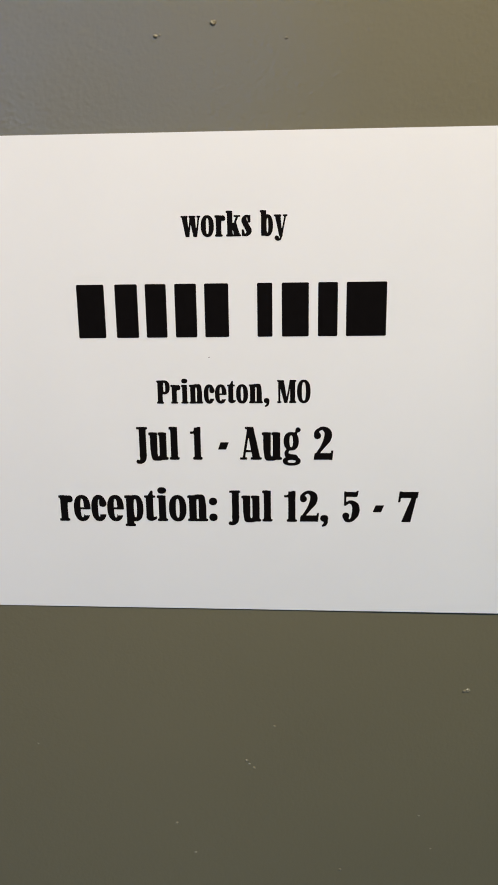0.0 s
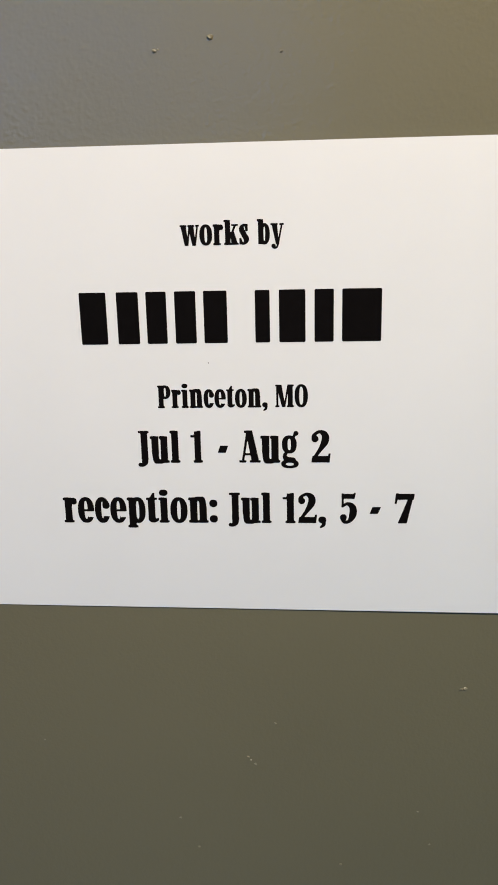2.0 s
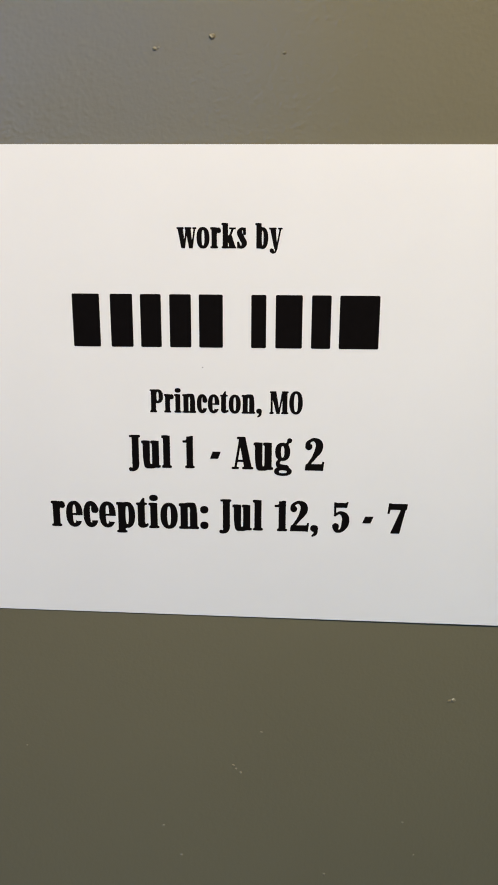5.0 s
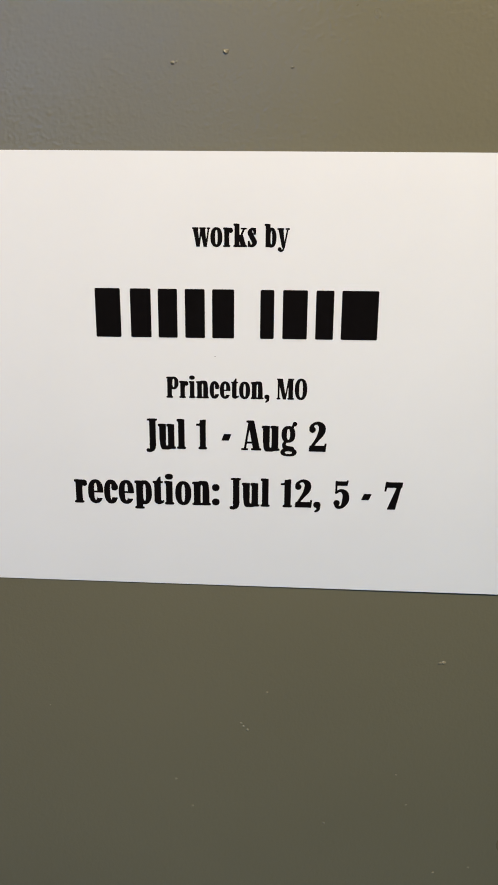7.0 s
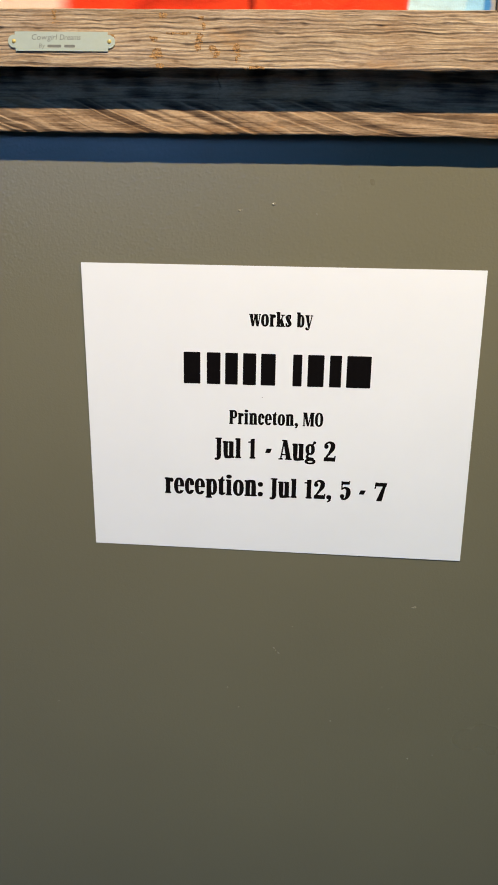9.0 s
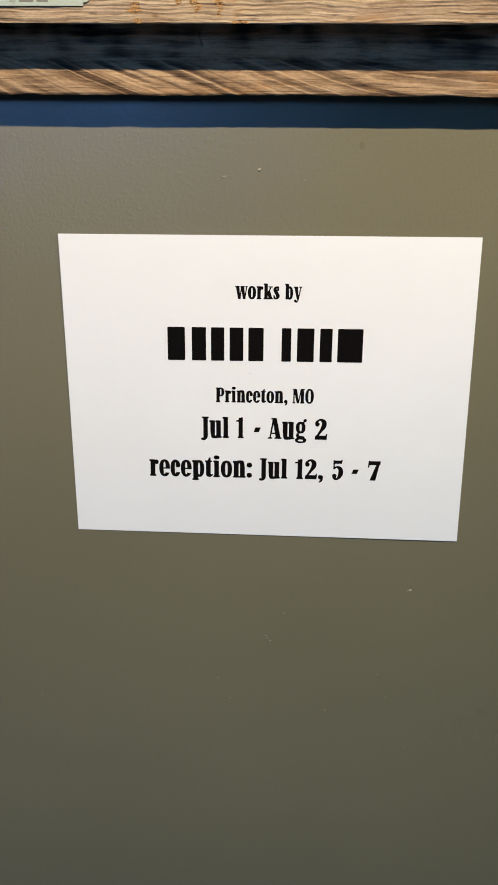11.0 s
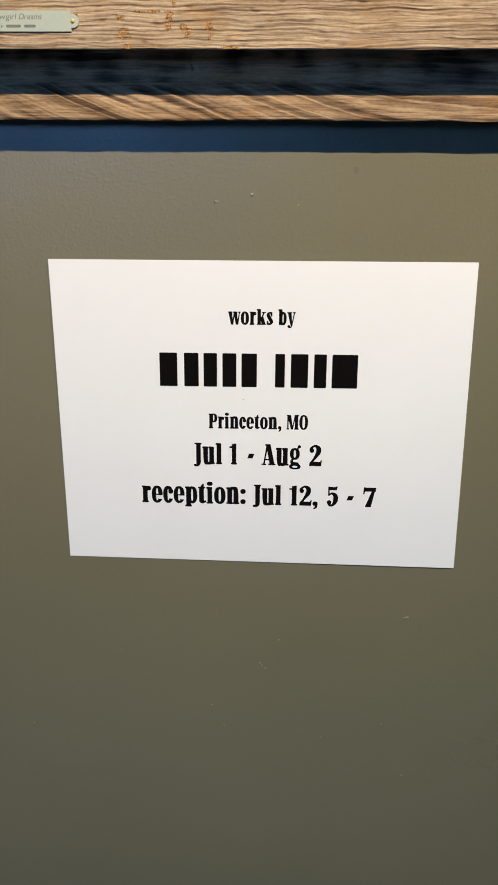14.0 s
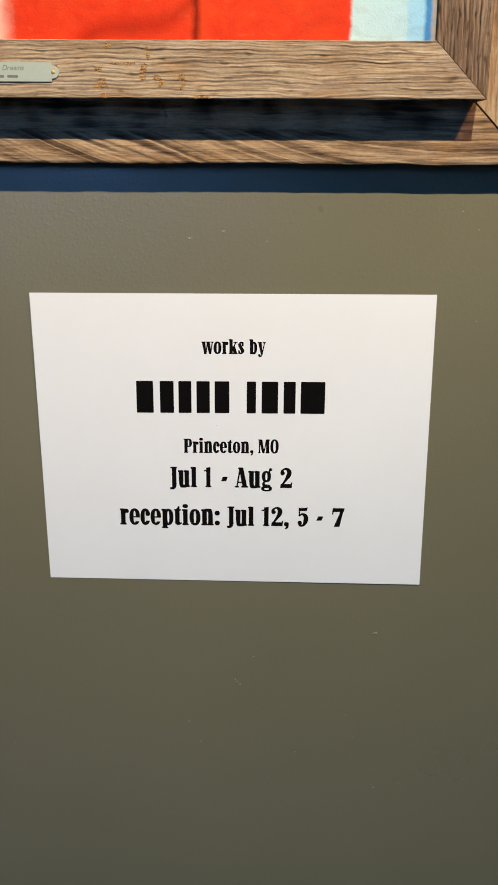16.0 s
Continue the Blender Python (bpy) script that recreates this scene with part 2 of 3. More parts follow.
def box(bm, lo, hi):
    x0, y0, z0 = lo
    x1, y1, z1 = hi
    v = [bm.verts.new(p) for p in ((x0, y0, z0), (x1, y0, z0), (x1, y1, z0), (x0, y1, z0), (x0, y0, z1), (x1, y0, z1), (x1, y1, z1), (x0, y1, z1))]
    for q in ((0, 3, 2, 1), (4, 5, 6, 7), (0, 1, 5, 4), (1, 2, 6, 5), (2, 3, 7, 6), (3, 0, 4, 7)):
        bm.faces.new([v[i] for i in q])


def slab(name, lo, hi, mat, label, category="wall"):
    bm = bmesh.new()
    box(bm, lo, hi)
    return tagged(part(name, bm, mat), label, category, kind="structure")


# ---- the room ----
def steps(*stops):
    """Grid lines: (start, step) pairs, the last one ends the run."""
    out = []
    for (a, step), (b, _) in zip(stops, stops[1:]):
        n = max(1, round((b - a) / step))
        out += [a + (b - a) * k / n for k in range(n)]
    return out + [stops[-1][0]]


def rolled_wall(name, label):
    """The gallery wall: a thick slab whose face carries the roller's orange-peel relief where one comes near to it."""
    xs = steps((ROOM_W, 1.6), (-0.30, 0.0007), (0.27, 1.6), (ROOM_E, 1))
    zs = steps((0, 0.95), (0.95, 0.0020), (1.395, 0.0007), (1.52, 0.7), (CEIL, 1))
    verts, faces = [], []
    for z in zs:
        for x in xs:
            h = 0.0
            if -0.30 < x < 0.27 and 0.95 < z < 1.52:
                edge = min(1.0, (x + 0.30) / 0.01, (0.27 - x) / 0.01, (z - 0.95) / 0.01, (1.52 - z) / 0.01)
                much = (0.9 + 0.5 * noise.noise((x * 17, 4.2, z * 17))) * (1.0 if z > 1.395 else 0.3)
                blob = noise.noise((x * 760, 0.7, z * 860)) + 0.4 * noise.noise((x * 1250, 3.3, z * 1350))
                h = edge * (0.00017 * much * max(0.0, blob - 0.10) + 0.00004 * much * blob + 0.00012 * noise.noise((x * 24, 9.1, z * 24)))
            verts.append((x, -h, z))
    n, m = len(xs), len(zs)
    for j in range(m - 1):
        for i in range(n - 1):
            faces.append((j * n + i, j * n + i + 1, (j + 1) * n + i + 1, (j + 1) * n + i))
    front = len(faces)
    k = len(verts)
    verts += [(ROOM_W, 0.14, 0), (ROOM_E, 0.14, 0), (ROOM_E, 0.14, CEIL), (ROOM_W, 0.14, CEIL)]
    faces.append((k + 1, k, k + 3, k + 2))
    faces.append((*range(n - 1, -1, -1), k, k + 1))
    faces.append((*range((m - 1) * n, m * n), k + 2, k + 3))
    faces.append((*range(0, m * n, n), k + 3, k))
    faces.append((*range(m * n - 1, 0, -n), k + 1, k + 2))
    mesh = bpy.data.meshes.new(name)
    mesh.from_pydata(verts, [], faces)
    mesh.polygons.foreach_set("use_smooth", [i < front for i in range(len(faces))])
    mesh.materials.append(TAUPE)
    mesh.update()
    return tagged(new(name, mesh), label, "wall", kind="structure")


wall_north = rolled_wall("wall_north", "taupe satin painted gallery wall with orange-peel roller texture")
slab("wall_west", (ROOM_W - 0.14, ROOM_S - 0.14, 0), (ROOM_W, 0.14, CEIL), PALE, "plain slate grey painted side wall of the gallery")
slab("wall_east", (ROOM_E, ROOM_S - 0.14, 0), (ROOM_E + 0.14, 0.14, CEIL), PALE, "plain slate grey painted end wall of the gallery")
bm = bmesh.new()
box(bm, (ROOM_W, ROOM_S - 0.14, 0), (WIN[0], ROOM_S, CEIL))
box(bm, (WIN[1], ROOM_S - 0.14, 0), (ROOM_E, ROOM_S, CEIL))
box(bm, (WIN[0], ROOM_S - 0.14, 0), (WIN[1], ROOM_S, WIN[2]))
box(bm, (WIN[0], ROOM_S - 0.14, WIN[3]), (WIN[1], ROOM_S, CEIL))
tagged(part("wall_south", bm, PALE), "plain slate grey wall with a wide window opening", "wall", kind="structure")
slab("floor", (ROOM_W - 0.14, ROOM_S - 0.14, -0.1), (ROOM_E + 0.14, 0.14, 0), FLOOR, "sealed pale cool grey concrete floor of the gallery", "floor")
slab("ceiling", (ROOM_W - 0.14, ROOM_S - 0.14, CEIL), (ROOM_E + 0.14, 0.14, CEIL + 0.1), WHITE, "plain white painted flat gallery ceiling", "ceiling")

# ---- the printed sign: a landscape sheet taped to the wall, its lower right corner lifting ----
TL, TR, BL, BR = (-0.1402, 1.4075, 0.0030), (0.1398, 1.4077, 0.0018), (-0.1382, 1.1946, 0.0005), (0.1406, 1.1917, 0.0012)


def sheet(u, v):
    """Place on the sheet's front; u across from its left edge, v up from its lower edge."""
    a = [TL[i] * (1 - u) * v + TR[i] * u * v + BL[i] * (1 - u) * (1 - v) + BR[i] * u * (1 - v) for i in range(3)]
    return Vector((a[0], -(a[2] + 0.0004 * math.sin(math.pi * u) * math.sin(2.2 * math.pi * v)), a[1]))


def on_sheet(x, z, lift):
    u = (x - BL[0]) / (BR[0] - BL[0])
    v = (z - BL[1]) / (TL[1] - BL[1])
    return Vector((x, sheet(u, v).y - lift, z))


sign = tagged(new("sign"), "white printed exhibition notice on card taped to the taupe wall", "sign")
sign.location = (0, 0, 1.30)


def sheet_mesh():
    bm = bmesh.new()
    nu, nv, thick = 28, 22, 0.00045
    front = [[bm.verts.new(sheet(i / nu, j / nv)) for i in range(nu + 1)] for j in range(nv + 1)]
    back = [[bm.verts.new(v.co + Vector((0, thick, 0))) for v in row] for row in front]
    for j in range(nv):
        for i in range(nu):
            bm.faces.new((front[j][i], front[j][i + 1], front[j + 1][i + 1], front[j + 1][i]))
            bm.faces.new((back[j][i], back[j + 1][i], back[j + 1][i + 1], back[j][i + 1]))
    for i in range(nu):
        bm.faces.new((front[0][i], back[0][i], back[0][i + 1], front[0][i + 1]))
        bm.faces.new((front[nv][i], front[nv][i + 1], back[nv][i + 1], back[nv][i]))
    for j in range(nv):
        bm.faces.new((front[j][0], front[j + 1][0], back[j + 1][0], back[j][0]))
        bm.faces.new((front[j][nu], back[j][nu], back[j + 1][nu], front[j + 1][nu]))
    bmesh.ops.translate(bm, verts=bm.verts, vec=(0, 0, -1.30))
    return bm


part("sheet", sheet_mesh(), PAPER, sign)


def inked(field, xs, zs, place):
    """Mesh of the area where a field of distances is below zero, with its rim cut smoothly through the grid."""
    bm = bmesh.new()
    made = {}

    def corner(i, j):
        if (i, j) not in made:
            made[i, j] = bm.verts.new(place(xs[i], zs[j]))
        return made[i, j]

    def crossing(p, q):
        p, q = min(p, q), max(p, q)
        if (p, q) not in made:
            f = field[p[1]][p[0]] / (field[p[1]][p[0]] - field[q[1]][q[0]])
            made[p, q] = bm.verts.new(place(xs[p[0]] + (xs[q[0]] - xs[p[0]]) * f, zs[p[1]] + (zs[q[1]] - zs[p[1]]) * f))
        return made[p, q]
    for j in range(len(zs) - 1):
        for i in range(len(xs) - 1):
            ring = ((i, j), (i + 1, j), (i + 1, j + 1), (i, j + 1))
            inside = [field[q][p] < 0 for p, q in ring]
            if not any(inside):
                continue
            loop = []
            for k in range(4):
                if inside[k]:
                    loop.append(corner(*ring[k]))
                if inside[k] != inside[(k + 1) % 4]:
                    loop.append(crossing(ring[k], ring[(k + 1) % 4]))
            if len(loop) > 2:
                bm.faces.new(loop)
    return bm


STEM, HAIR, OUT, FOOT = 0.205, 0.055, 0.05, 0.055   # heavy condensed cut, in cap heights: stem, hairline, serif's reach and thickness


class Cut:
    """Distance fields of one letter's strokes; height 1 is the cap height, X the height of a small x."""

    def __init__(self, x, z, small):
        self.x, self.z, self.X = x, z, small

    def box(self, x0, x1, z0, z1):
        return np.maximum(np.maximum(x0 - self.x, self.x - x1), np.maximum(z0 - self.z, self.z - z1))

    def oval(self, cx, cz, rx, rz, power=2.3):
        u, v = np.abs(self.x - cx) / rx, np.abs(self.z - cz) / rz
        return ((u ** power + v ** power) ** (1 / power) - 1) * min(rx, rz)

    def slope(self, x0, x1, z0, y0, y1, z1):
        """A slanting stroke: from x0..x1 at height z0 to y0..y1 at height z1."""
        f = (self.z - z0) / (z1 - z0)
        side = np.maximum(x0 + (y0 - x0) * f - self.x, self.x - x1 - (y1 - x1) * f)
        return np.maximum(side, np.maximum(z0 - self.z, self.z - z1))

    def brush(self, curve, n=26):
        """A stroke along curve(s) = (x, z, radius)."""
        return functools.reduce(np.minimum, [np.hypot(self.x - a, self.z - b) - r for a, b, r in (curve(k / n) for k in range(n + 1))])

    def stem(self, x0, z0, z1, feet="", flag=False, wide=STEM):
        """An upright with bracketed slab serifs: l and r below, L and R above, or a slanted flag above."""
        d = self.box(x0, x0 + wide, z0, z1)
        if "l" in feet or "r" in feet:
            d = self.join(d, self.box(x0 - OUT * ("l" in feet), x0 + wide + OUT * ("r" in feet), z0, z0 + FOOT))
        if "L" in feet or "R" in feet:
            d = self.join(d, self.box(x0 - OUT * ("L" in feet), x0 + wide + OUT * ("R" in feet), z1 - FOOT, z1))
        if flag:
            d = self.join(d, self.box(x0 - OUT, x0 + wide * 0.5, z1 - FOOT * 1.2, z1))
        return d

    @staticmethod
    def join(*fields, soft=0.035):
        d = fields[0]
        for e in fields[1:]:
            h = np.clip(0.5 + 0.5 * (e - d) / soft, 0, 1)
            d = e + (d - e) * h - soft * h * (1 - h)
        return d

    @staticmethod
    def less(a, *holes):
        for b in holes:
            a = np.maximum(a, -b)
        return a

    def ring(self, w, top, thick=0.185, x0=0.0, bottom=0.0, hair=HAIR):
        c, h = (top + bottom) / 2, (top - bottom) / 2
        return self.less(self.oval(x0 + w / 2, c, w / 2, h + 0.012), self.oval(x0 + w / 2, c, w / 2 - thick, h - hair, 2.6))


def along(*stops):
    """A smooth curve through (x, z, radius) stops."""
    def curve(s):
        u = s * (len(stops) - 1)
        k = min(int(u), len(stops) - 2)
        u -= k
        p = [stops[max(0, min(len(stops) - 1, k + j))] for j in (-1, 0, 1, 2)]
        return tuple(0.5 * (2 * b + (c - a) * u + (2 * a - 5 * b + 4 * c - d) * u * u + (3 * b - a - 3 * c + d) * u ** 3) for a, b, c, d in zip(*p))
    return curve


WIDE = {"o": 0.52, "e": 0.50, "c": 0.46, "r": 0.43, "n": 0.60, "u": 0.60, "b": 0.54, "p": 0.56, "t": 0.36, "i": 0.31, "l": 0.31, "k": 0.60, "s": 0.42, "w": 0.80,
        "y": 0.56, "g": 0.54, "P": 0.58, "M": 0.82, "O": 0.58, "J": 0.42, "A": 0.66, "1": 0.40, "2": 0.60, "5": 0.55, "7": 0.58, ",": 0.24, ":": 0.25, "-": 0.36}
GAPS = {"r": 0.03, "k": 0.02, "w": 0.02, "y": 0.03, "t": 0.03, "c": 0.03, "e": 0.04, "A": 0.02, "J": 0.045, "1": 0.05}   # room after a letter, else 0.05


def letter_fields(ch, k):
    """The strokes of one letter as separate pieces of ink."""
    X, W, S = k.X, WIDE[ch], STEM
    if ch in "oO":
        return [k.ring(W, X if ch == "o" else 1.0, 0.195)]
    if ch == "e":
        d = k.join(k.ring(W, X, 0.19), k.box(0.15, W - 0.12, 0.46 * X, 0.46 * X + 0.05), soft=0.01)
        return [k.less(d, k.slope(W - 0.20, W + 0.2, 0.20 * X, W - 0.20, W + 0.2, 0.455 * X), k.oval(W - 0.06, 0.33 * X, 0.2, 0.115 * X))]
    if ch == "c":
        d = k.less(k.ring(W, X, 0.19), k.box(W * 0.55, W + 0.2, 0.24 * X, 0.66 * X))
        return [k.join(d, k.oval(W - 0.105, 0.69 * X, 0.10, 0.105))]
    if ch == "r":
        ear = k.brush(along((OUT + S - 0.02, X * 0.70, 0.02), (OUT + S + 0.03, X - 0.08, 0.035), (W - 0.10, X - 0.075, 0.075), (W - 0.09, X - 0.13, 0.085)))
        return [k.join(k.stem(OUT, 0, X, "lr", True), ear)]
    if ch in "nu":
        a, b = OUT, W - OUT - S
        mid, half = (a + S + b) / 2, (b - a - S) / 2
        if ch == "n":
            body = np.maximum(k.oval((a + S * 0.4 + b + S) / 2, 0.0, (b + S * 0.6 - a) / 2, X + 0.012, 5.0), -k.z)
            hole = np.minimum(k.box(mid - half, mid + half, -0.5, X - 0.21), k.oval(mid, X - 0.22, half, 0.14))
            return [k.join(k.stem(a, 0, X, "lr", True), k.less(body, hole), k.stem(b, 0, X - 0.3, "lr"), soft=0.02)]
        body = np.maximum(k.oval((a + b + S * 0.6) / 2, X, (b + S * 0.6 - a) / 2, X + 0.012, 5.0), k.z - X)
        hole = np.minimum(k.box(mid - half, mid + half, 0.20, X + 0.5), k.oval(mid, 0.21, half, 0.14))
        return [k.join(k.less(body, hole), k.stem(a, 0.3, X, "", True), k.stem(b, 0, X, "r", True), soft=0.02)]
    if ch in "bp":
        lo, hi = (0.0, 1.0) if ch == "b" else (-0.17, X)
        bowl = k.ring(W - OUT - 0.03, X, 0.185, OUT + 0.03)
        stem = k.stem(OUT, lo, hi, "lr" if ch == "p" else "", True)
        return [k.join(k.less(bowl, k.box(-0.1, OUT + 0.02, -1, 2)), stem, soft=0.015)]
    if ch == "t":
        tip = k.slope(OUT + 0.02, OUT + S, X - 0.06, OUT + S - 0.05, OUT + S, X + 0.16)
        hook = k.brush(along((OUT + S * 0.5, 0.11, 0.10), (OUT + S * 0.75, 0.075, 0.078), (W - 0.035, 0.075, 0.028), (W - 0.02, 0.12, 0.020)))
        return [k.join(k.box(OUT, OUT + S, 0.09, X), tip, hook, k.box(0, W - 0.03, X - 0.055, X), soft=0.02)]
    if ch in "il":
        d = k.stem(OUT, 0, X if ch == "i" else 1.0, "lr", True)
        return [d, k.oval(OUT + S * 0.5, 0.985, 0.125, 0.095)] if ch == "i" else [d]
    if ch == "k":
        arm = k.slope(OUT + S - 0.03, OUT + S + 0.05, 0.36 * X, W - 0.17, W - 0.09, X - 0.02)
        leg = k.slope(W - S - 0.07, W - 0.03, 0.0, OUT + S - 0.02, OUT + S + 0.16, 0.62 * X)
        return [k.join(k.stem(OUT, 0, 1, "lr", True), arm, leg, k.box(W - 0.28, W - 0.02, X - FOOT, X), k.box(W - 0.32, W, 0, FOOT), soft=0.02)]
    if ch == "s":
        d = k.brush(along((W - 0.10, 0.70 * X, 0.045), (W - 0.13, X - 0.065, 0.050), (W * 0.44, X - 0.050, 0.050), (0.115, 0.76 * X, 0.100), (W * 0.50, 0.50 * X, 0.105), (W - 0.105, 0.24 * X, 0.105), (W * 0.54, 0.050, 0.055), (0.115, 0.065, 0.050), (0.065, 0.27 * X, 0.035)), 60)
        return [k.join(d, k.box(0.025, 0.075, 0.0, 0.30 * X), k.box(W - 0.10, W - 0.05, 0.68 * X, X), soft=0.02)]
    if ch == "w":
        a = k.slope(0.185, 0.325, -0.01, 0.03, 0.245, X)
        b = k.slope(0.265, 0.325, -0.01, 0.375, 0.435, X)
        c = k.slope(0.505, 0.645, -0.01, 0.345, 0.56, X)
        d = k.slope(0.585, 0.645, -0.01, 0.71, 0.765, X)
        tops = [k.box(x0, x1, X - FOOT, X) for x0, x1 in ((0, 0.275), (0.33, 0.60), (0.655, 0.80))]
        return [k.join(a, b, c, d, *tops, soft=0.015)]
    if ch == "y":
        a = k.slope(0.225, 0.345, -0.02, 0.04, 0.265, X)
        b = k.slope(0.285, 0.345, -0.02, 0.455, 0.515, X)
        tail = k.brush(along((0.315, 0.02, 0.035), (0.265, -0.13, 0.035), (0.17, -0.165, 0.045), (0.115, -0.095, 0.085)))
        return [k.join(a, b, tail, k.box(0, 0.30, X - FOOT, X), k.box(0.38, W, X - FOOT, X), soft=0.02)]
    if ch == "g":
        bowl = k.ring(0.45, X, 0.165, 0.02, 0.36 * X)
        loop = k.less(k.oval(0.26, -0.055, 0.26, 0.135), k.oval(0.26, -0.065, 0.145, 0.055))
        link = k.brush(along((0.16, 0.37 * X, 0.035), (0.10, 0.25 * X, 0.055), (0.16, 0.12 * X, 0.075), (0.36, 0.06, 0.080)))
        ear = k.brush(along((0.36, X - 0.10, 0.03), (0.41, X + 0.04, 0.035), (0.455, X + 0.085, 0.07)))
        return [k.join(bowl, loop, link, ear, soft=0.02)]
    if ch == "P":
        bowl = k.ring(W - OUT - 0.05, 1.0, 0.185, OUT + 0.05, 0.42)
        bowl = np.minimum(k.less(bowl, k.box(-0.1, OUT + S, -1, 2)), k.less(k.box(OUT + S - 0.01, OUT + S + 0.06, 0.42, 1.0), k.box(0, 1, 0.475, 0.945)))
        return [k.join(k.stem(OUT, 0, 1, "lrL"), bowl, soft=0.012)]
    if ch == "M":
        thin, thick = k.stem(0.045, 0, 1, "lr", wide=0.075), k.stem(W - OUT - S, 0, 1, "lrR")
        fall = k.slope(0.30, 0.44, 0.0, 0.045, 0.275, 1.0)
        rise = k.slope(0.375, 0.43, 0.0, W - OUT - S - 0.02, W - OUT - S + 0.05, 1.0)
        return [k.join(thin, thick, fall, rise, k.box(0, 0.2, 1 - FOOT, 1), soft=0.012)]
    if ch == "J":
        tail = k.brush(along((W - OUT - S * 0.5, 0.12, S * 0.5), (W - OUT - S * 0.56, 0.0, S * 0.44), (W - OUT - S * 0.9, -0.085, 0.05), (0.10, -0.075, 0.055)))
        return [k.join(k.box(W - OUT - S, W - OUT, 0.12, 1), k.box(W - OUT - S - 0.08, W, 1 - FOOT, 1), tail, soft=0.025)]
    if ch == "A":
        thick = k.slope(W - OUT - S - 0.005, W - OUT + 0.01, 0.0, 0.215, 0.41, 1.0)
        thin = k.slope(0.075, 0.135, 0.0, 0.24, 0.305, 1.0)
        return [k.join(thick, thin, k.box(0.13, 0.42, 0.23, 0.285), k.box(0, 0.21, 0, FOOT), k.box(W - 0.33, W, 0, FOOT), k.box(0.165, 0.40, 1 - FOOT, 1), soft=0.012)]
    if ch == "1":
        x = W - OUT - 0.03 - S
        return [k.join(k.stem(x, 0, 0.98, "lr"), k.slope(x - 0.13, x + 0.02, 0.80, x - 0.13, x + 0.02, 0.86), k.slope(x - 0.06, x + S, 0.84, x + S - 0.09, x + S, 1.0), soft=0.02)]
    if ch == "2":
        d = k.brush(along((0.125, 0.74, 0.10), (0.10, 0.86, 0.05), (0.27, 0.965, 0.045), (0.43, 0.86, 0.095), (0.43, 0.66, 0.105), (0.29, 0.41, 0.060), (0.07, 0.10, 0.035)), 60)
        return [k.join(d, k.slope(0.02, W - 0.03, 0.0, 0.05, W - 0.05, 0.19), k.slope(W - 0.09, W - 0.03, 0.0, W - 0.05, W, 0.27), soft=0.02)]
    if ch == "5":
        d = k.brush(along((0.10, 0.56, 0.032), (0.25, 0.645, 0.045), (0.41, 0.53, 0.095), (0.42, 0.28, 0.105), (0.31, 0.065, 0.055), (0.16, 0.04, 0.050), (0.125, 0.19, 0.100)), 60)
        return [k.join(d, k.box(0.075, 0.125, 0.54, 0.98), k.slope(0.075, 0.44, 0.82, 0.075, 0.47, 0.965), k.slope(0.41, 0.46, 0.82, 0.45, 0.50, 1.0), soft=0.015)]
    if ch == "7":
        d = k.slope(0.11, 0.37, 0.0, 0.43, 0.545, 0.90)
        return [k.join(d, k.slope(0.02, 0.56, 0.80, 0.04, W, 0.985), k.slope(0.0, 0.05, 0.66, 0.04, 0.10, 1.0), soft=0.02)]
    if ch == ",":
        return [k.join(k.oval(0.12, 0.10, 0.115, 0.105), k.brush(along((0.17, 0.07, 0.06), (0.16, -0.07, 0.05), (0.07, -0.15, 0.025))), soft=0.02)]
    if ch == ":":
        return [k.oval(0.125, 0.115, 0.118, 0.115), k.oval(0.125, 0.62 * X / 0.8, 0.118, 0.115)]
    return [k.slope(0.0, W - 0.09, 0.29, 0.09, W, 0.50)]


def lettering(text, x0, x1, base, xh, cap):
    """One printed word between x0 and x1, each letter one piece of ink on the sheet."""
    total = sum(WIDE[c] for c in text) + sum(GAPS.get(c, 0.05) for c in text[:-1])
    sx = (x1 - x0) / total
    x, pitch = x0, 1 / 60
    for ch in text:
        us = np.arange(-0.10, WIDE[ch] + 0.12, pitch)
        vs = np.arange(-0.26, 1.14, pitch)
        gx, gz = np.meshgrid(us, vs)
        for n, d in enumerate(letter_fields(ch, Cut(gx, gz, xh / cap))):
            bm = inked((d - 0.008).tolist(), us.tolist(), vs.tolist(), lambda u, v: on_sheet(x + u * sx, base + v * cap, 0.0001) - sign.location)
            part("dot" if n else "letter", bm, INK, sign)
        x += (WIDE[ch] + GAPS.get(ch, 0.05)) * sx


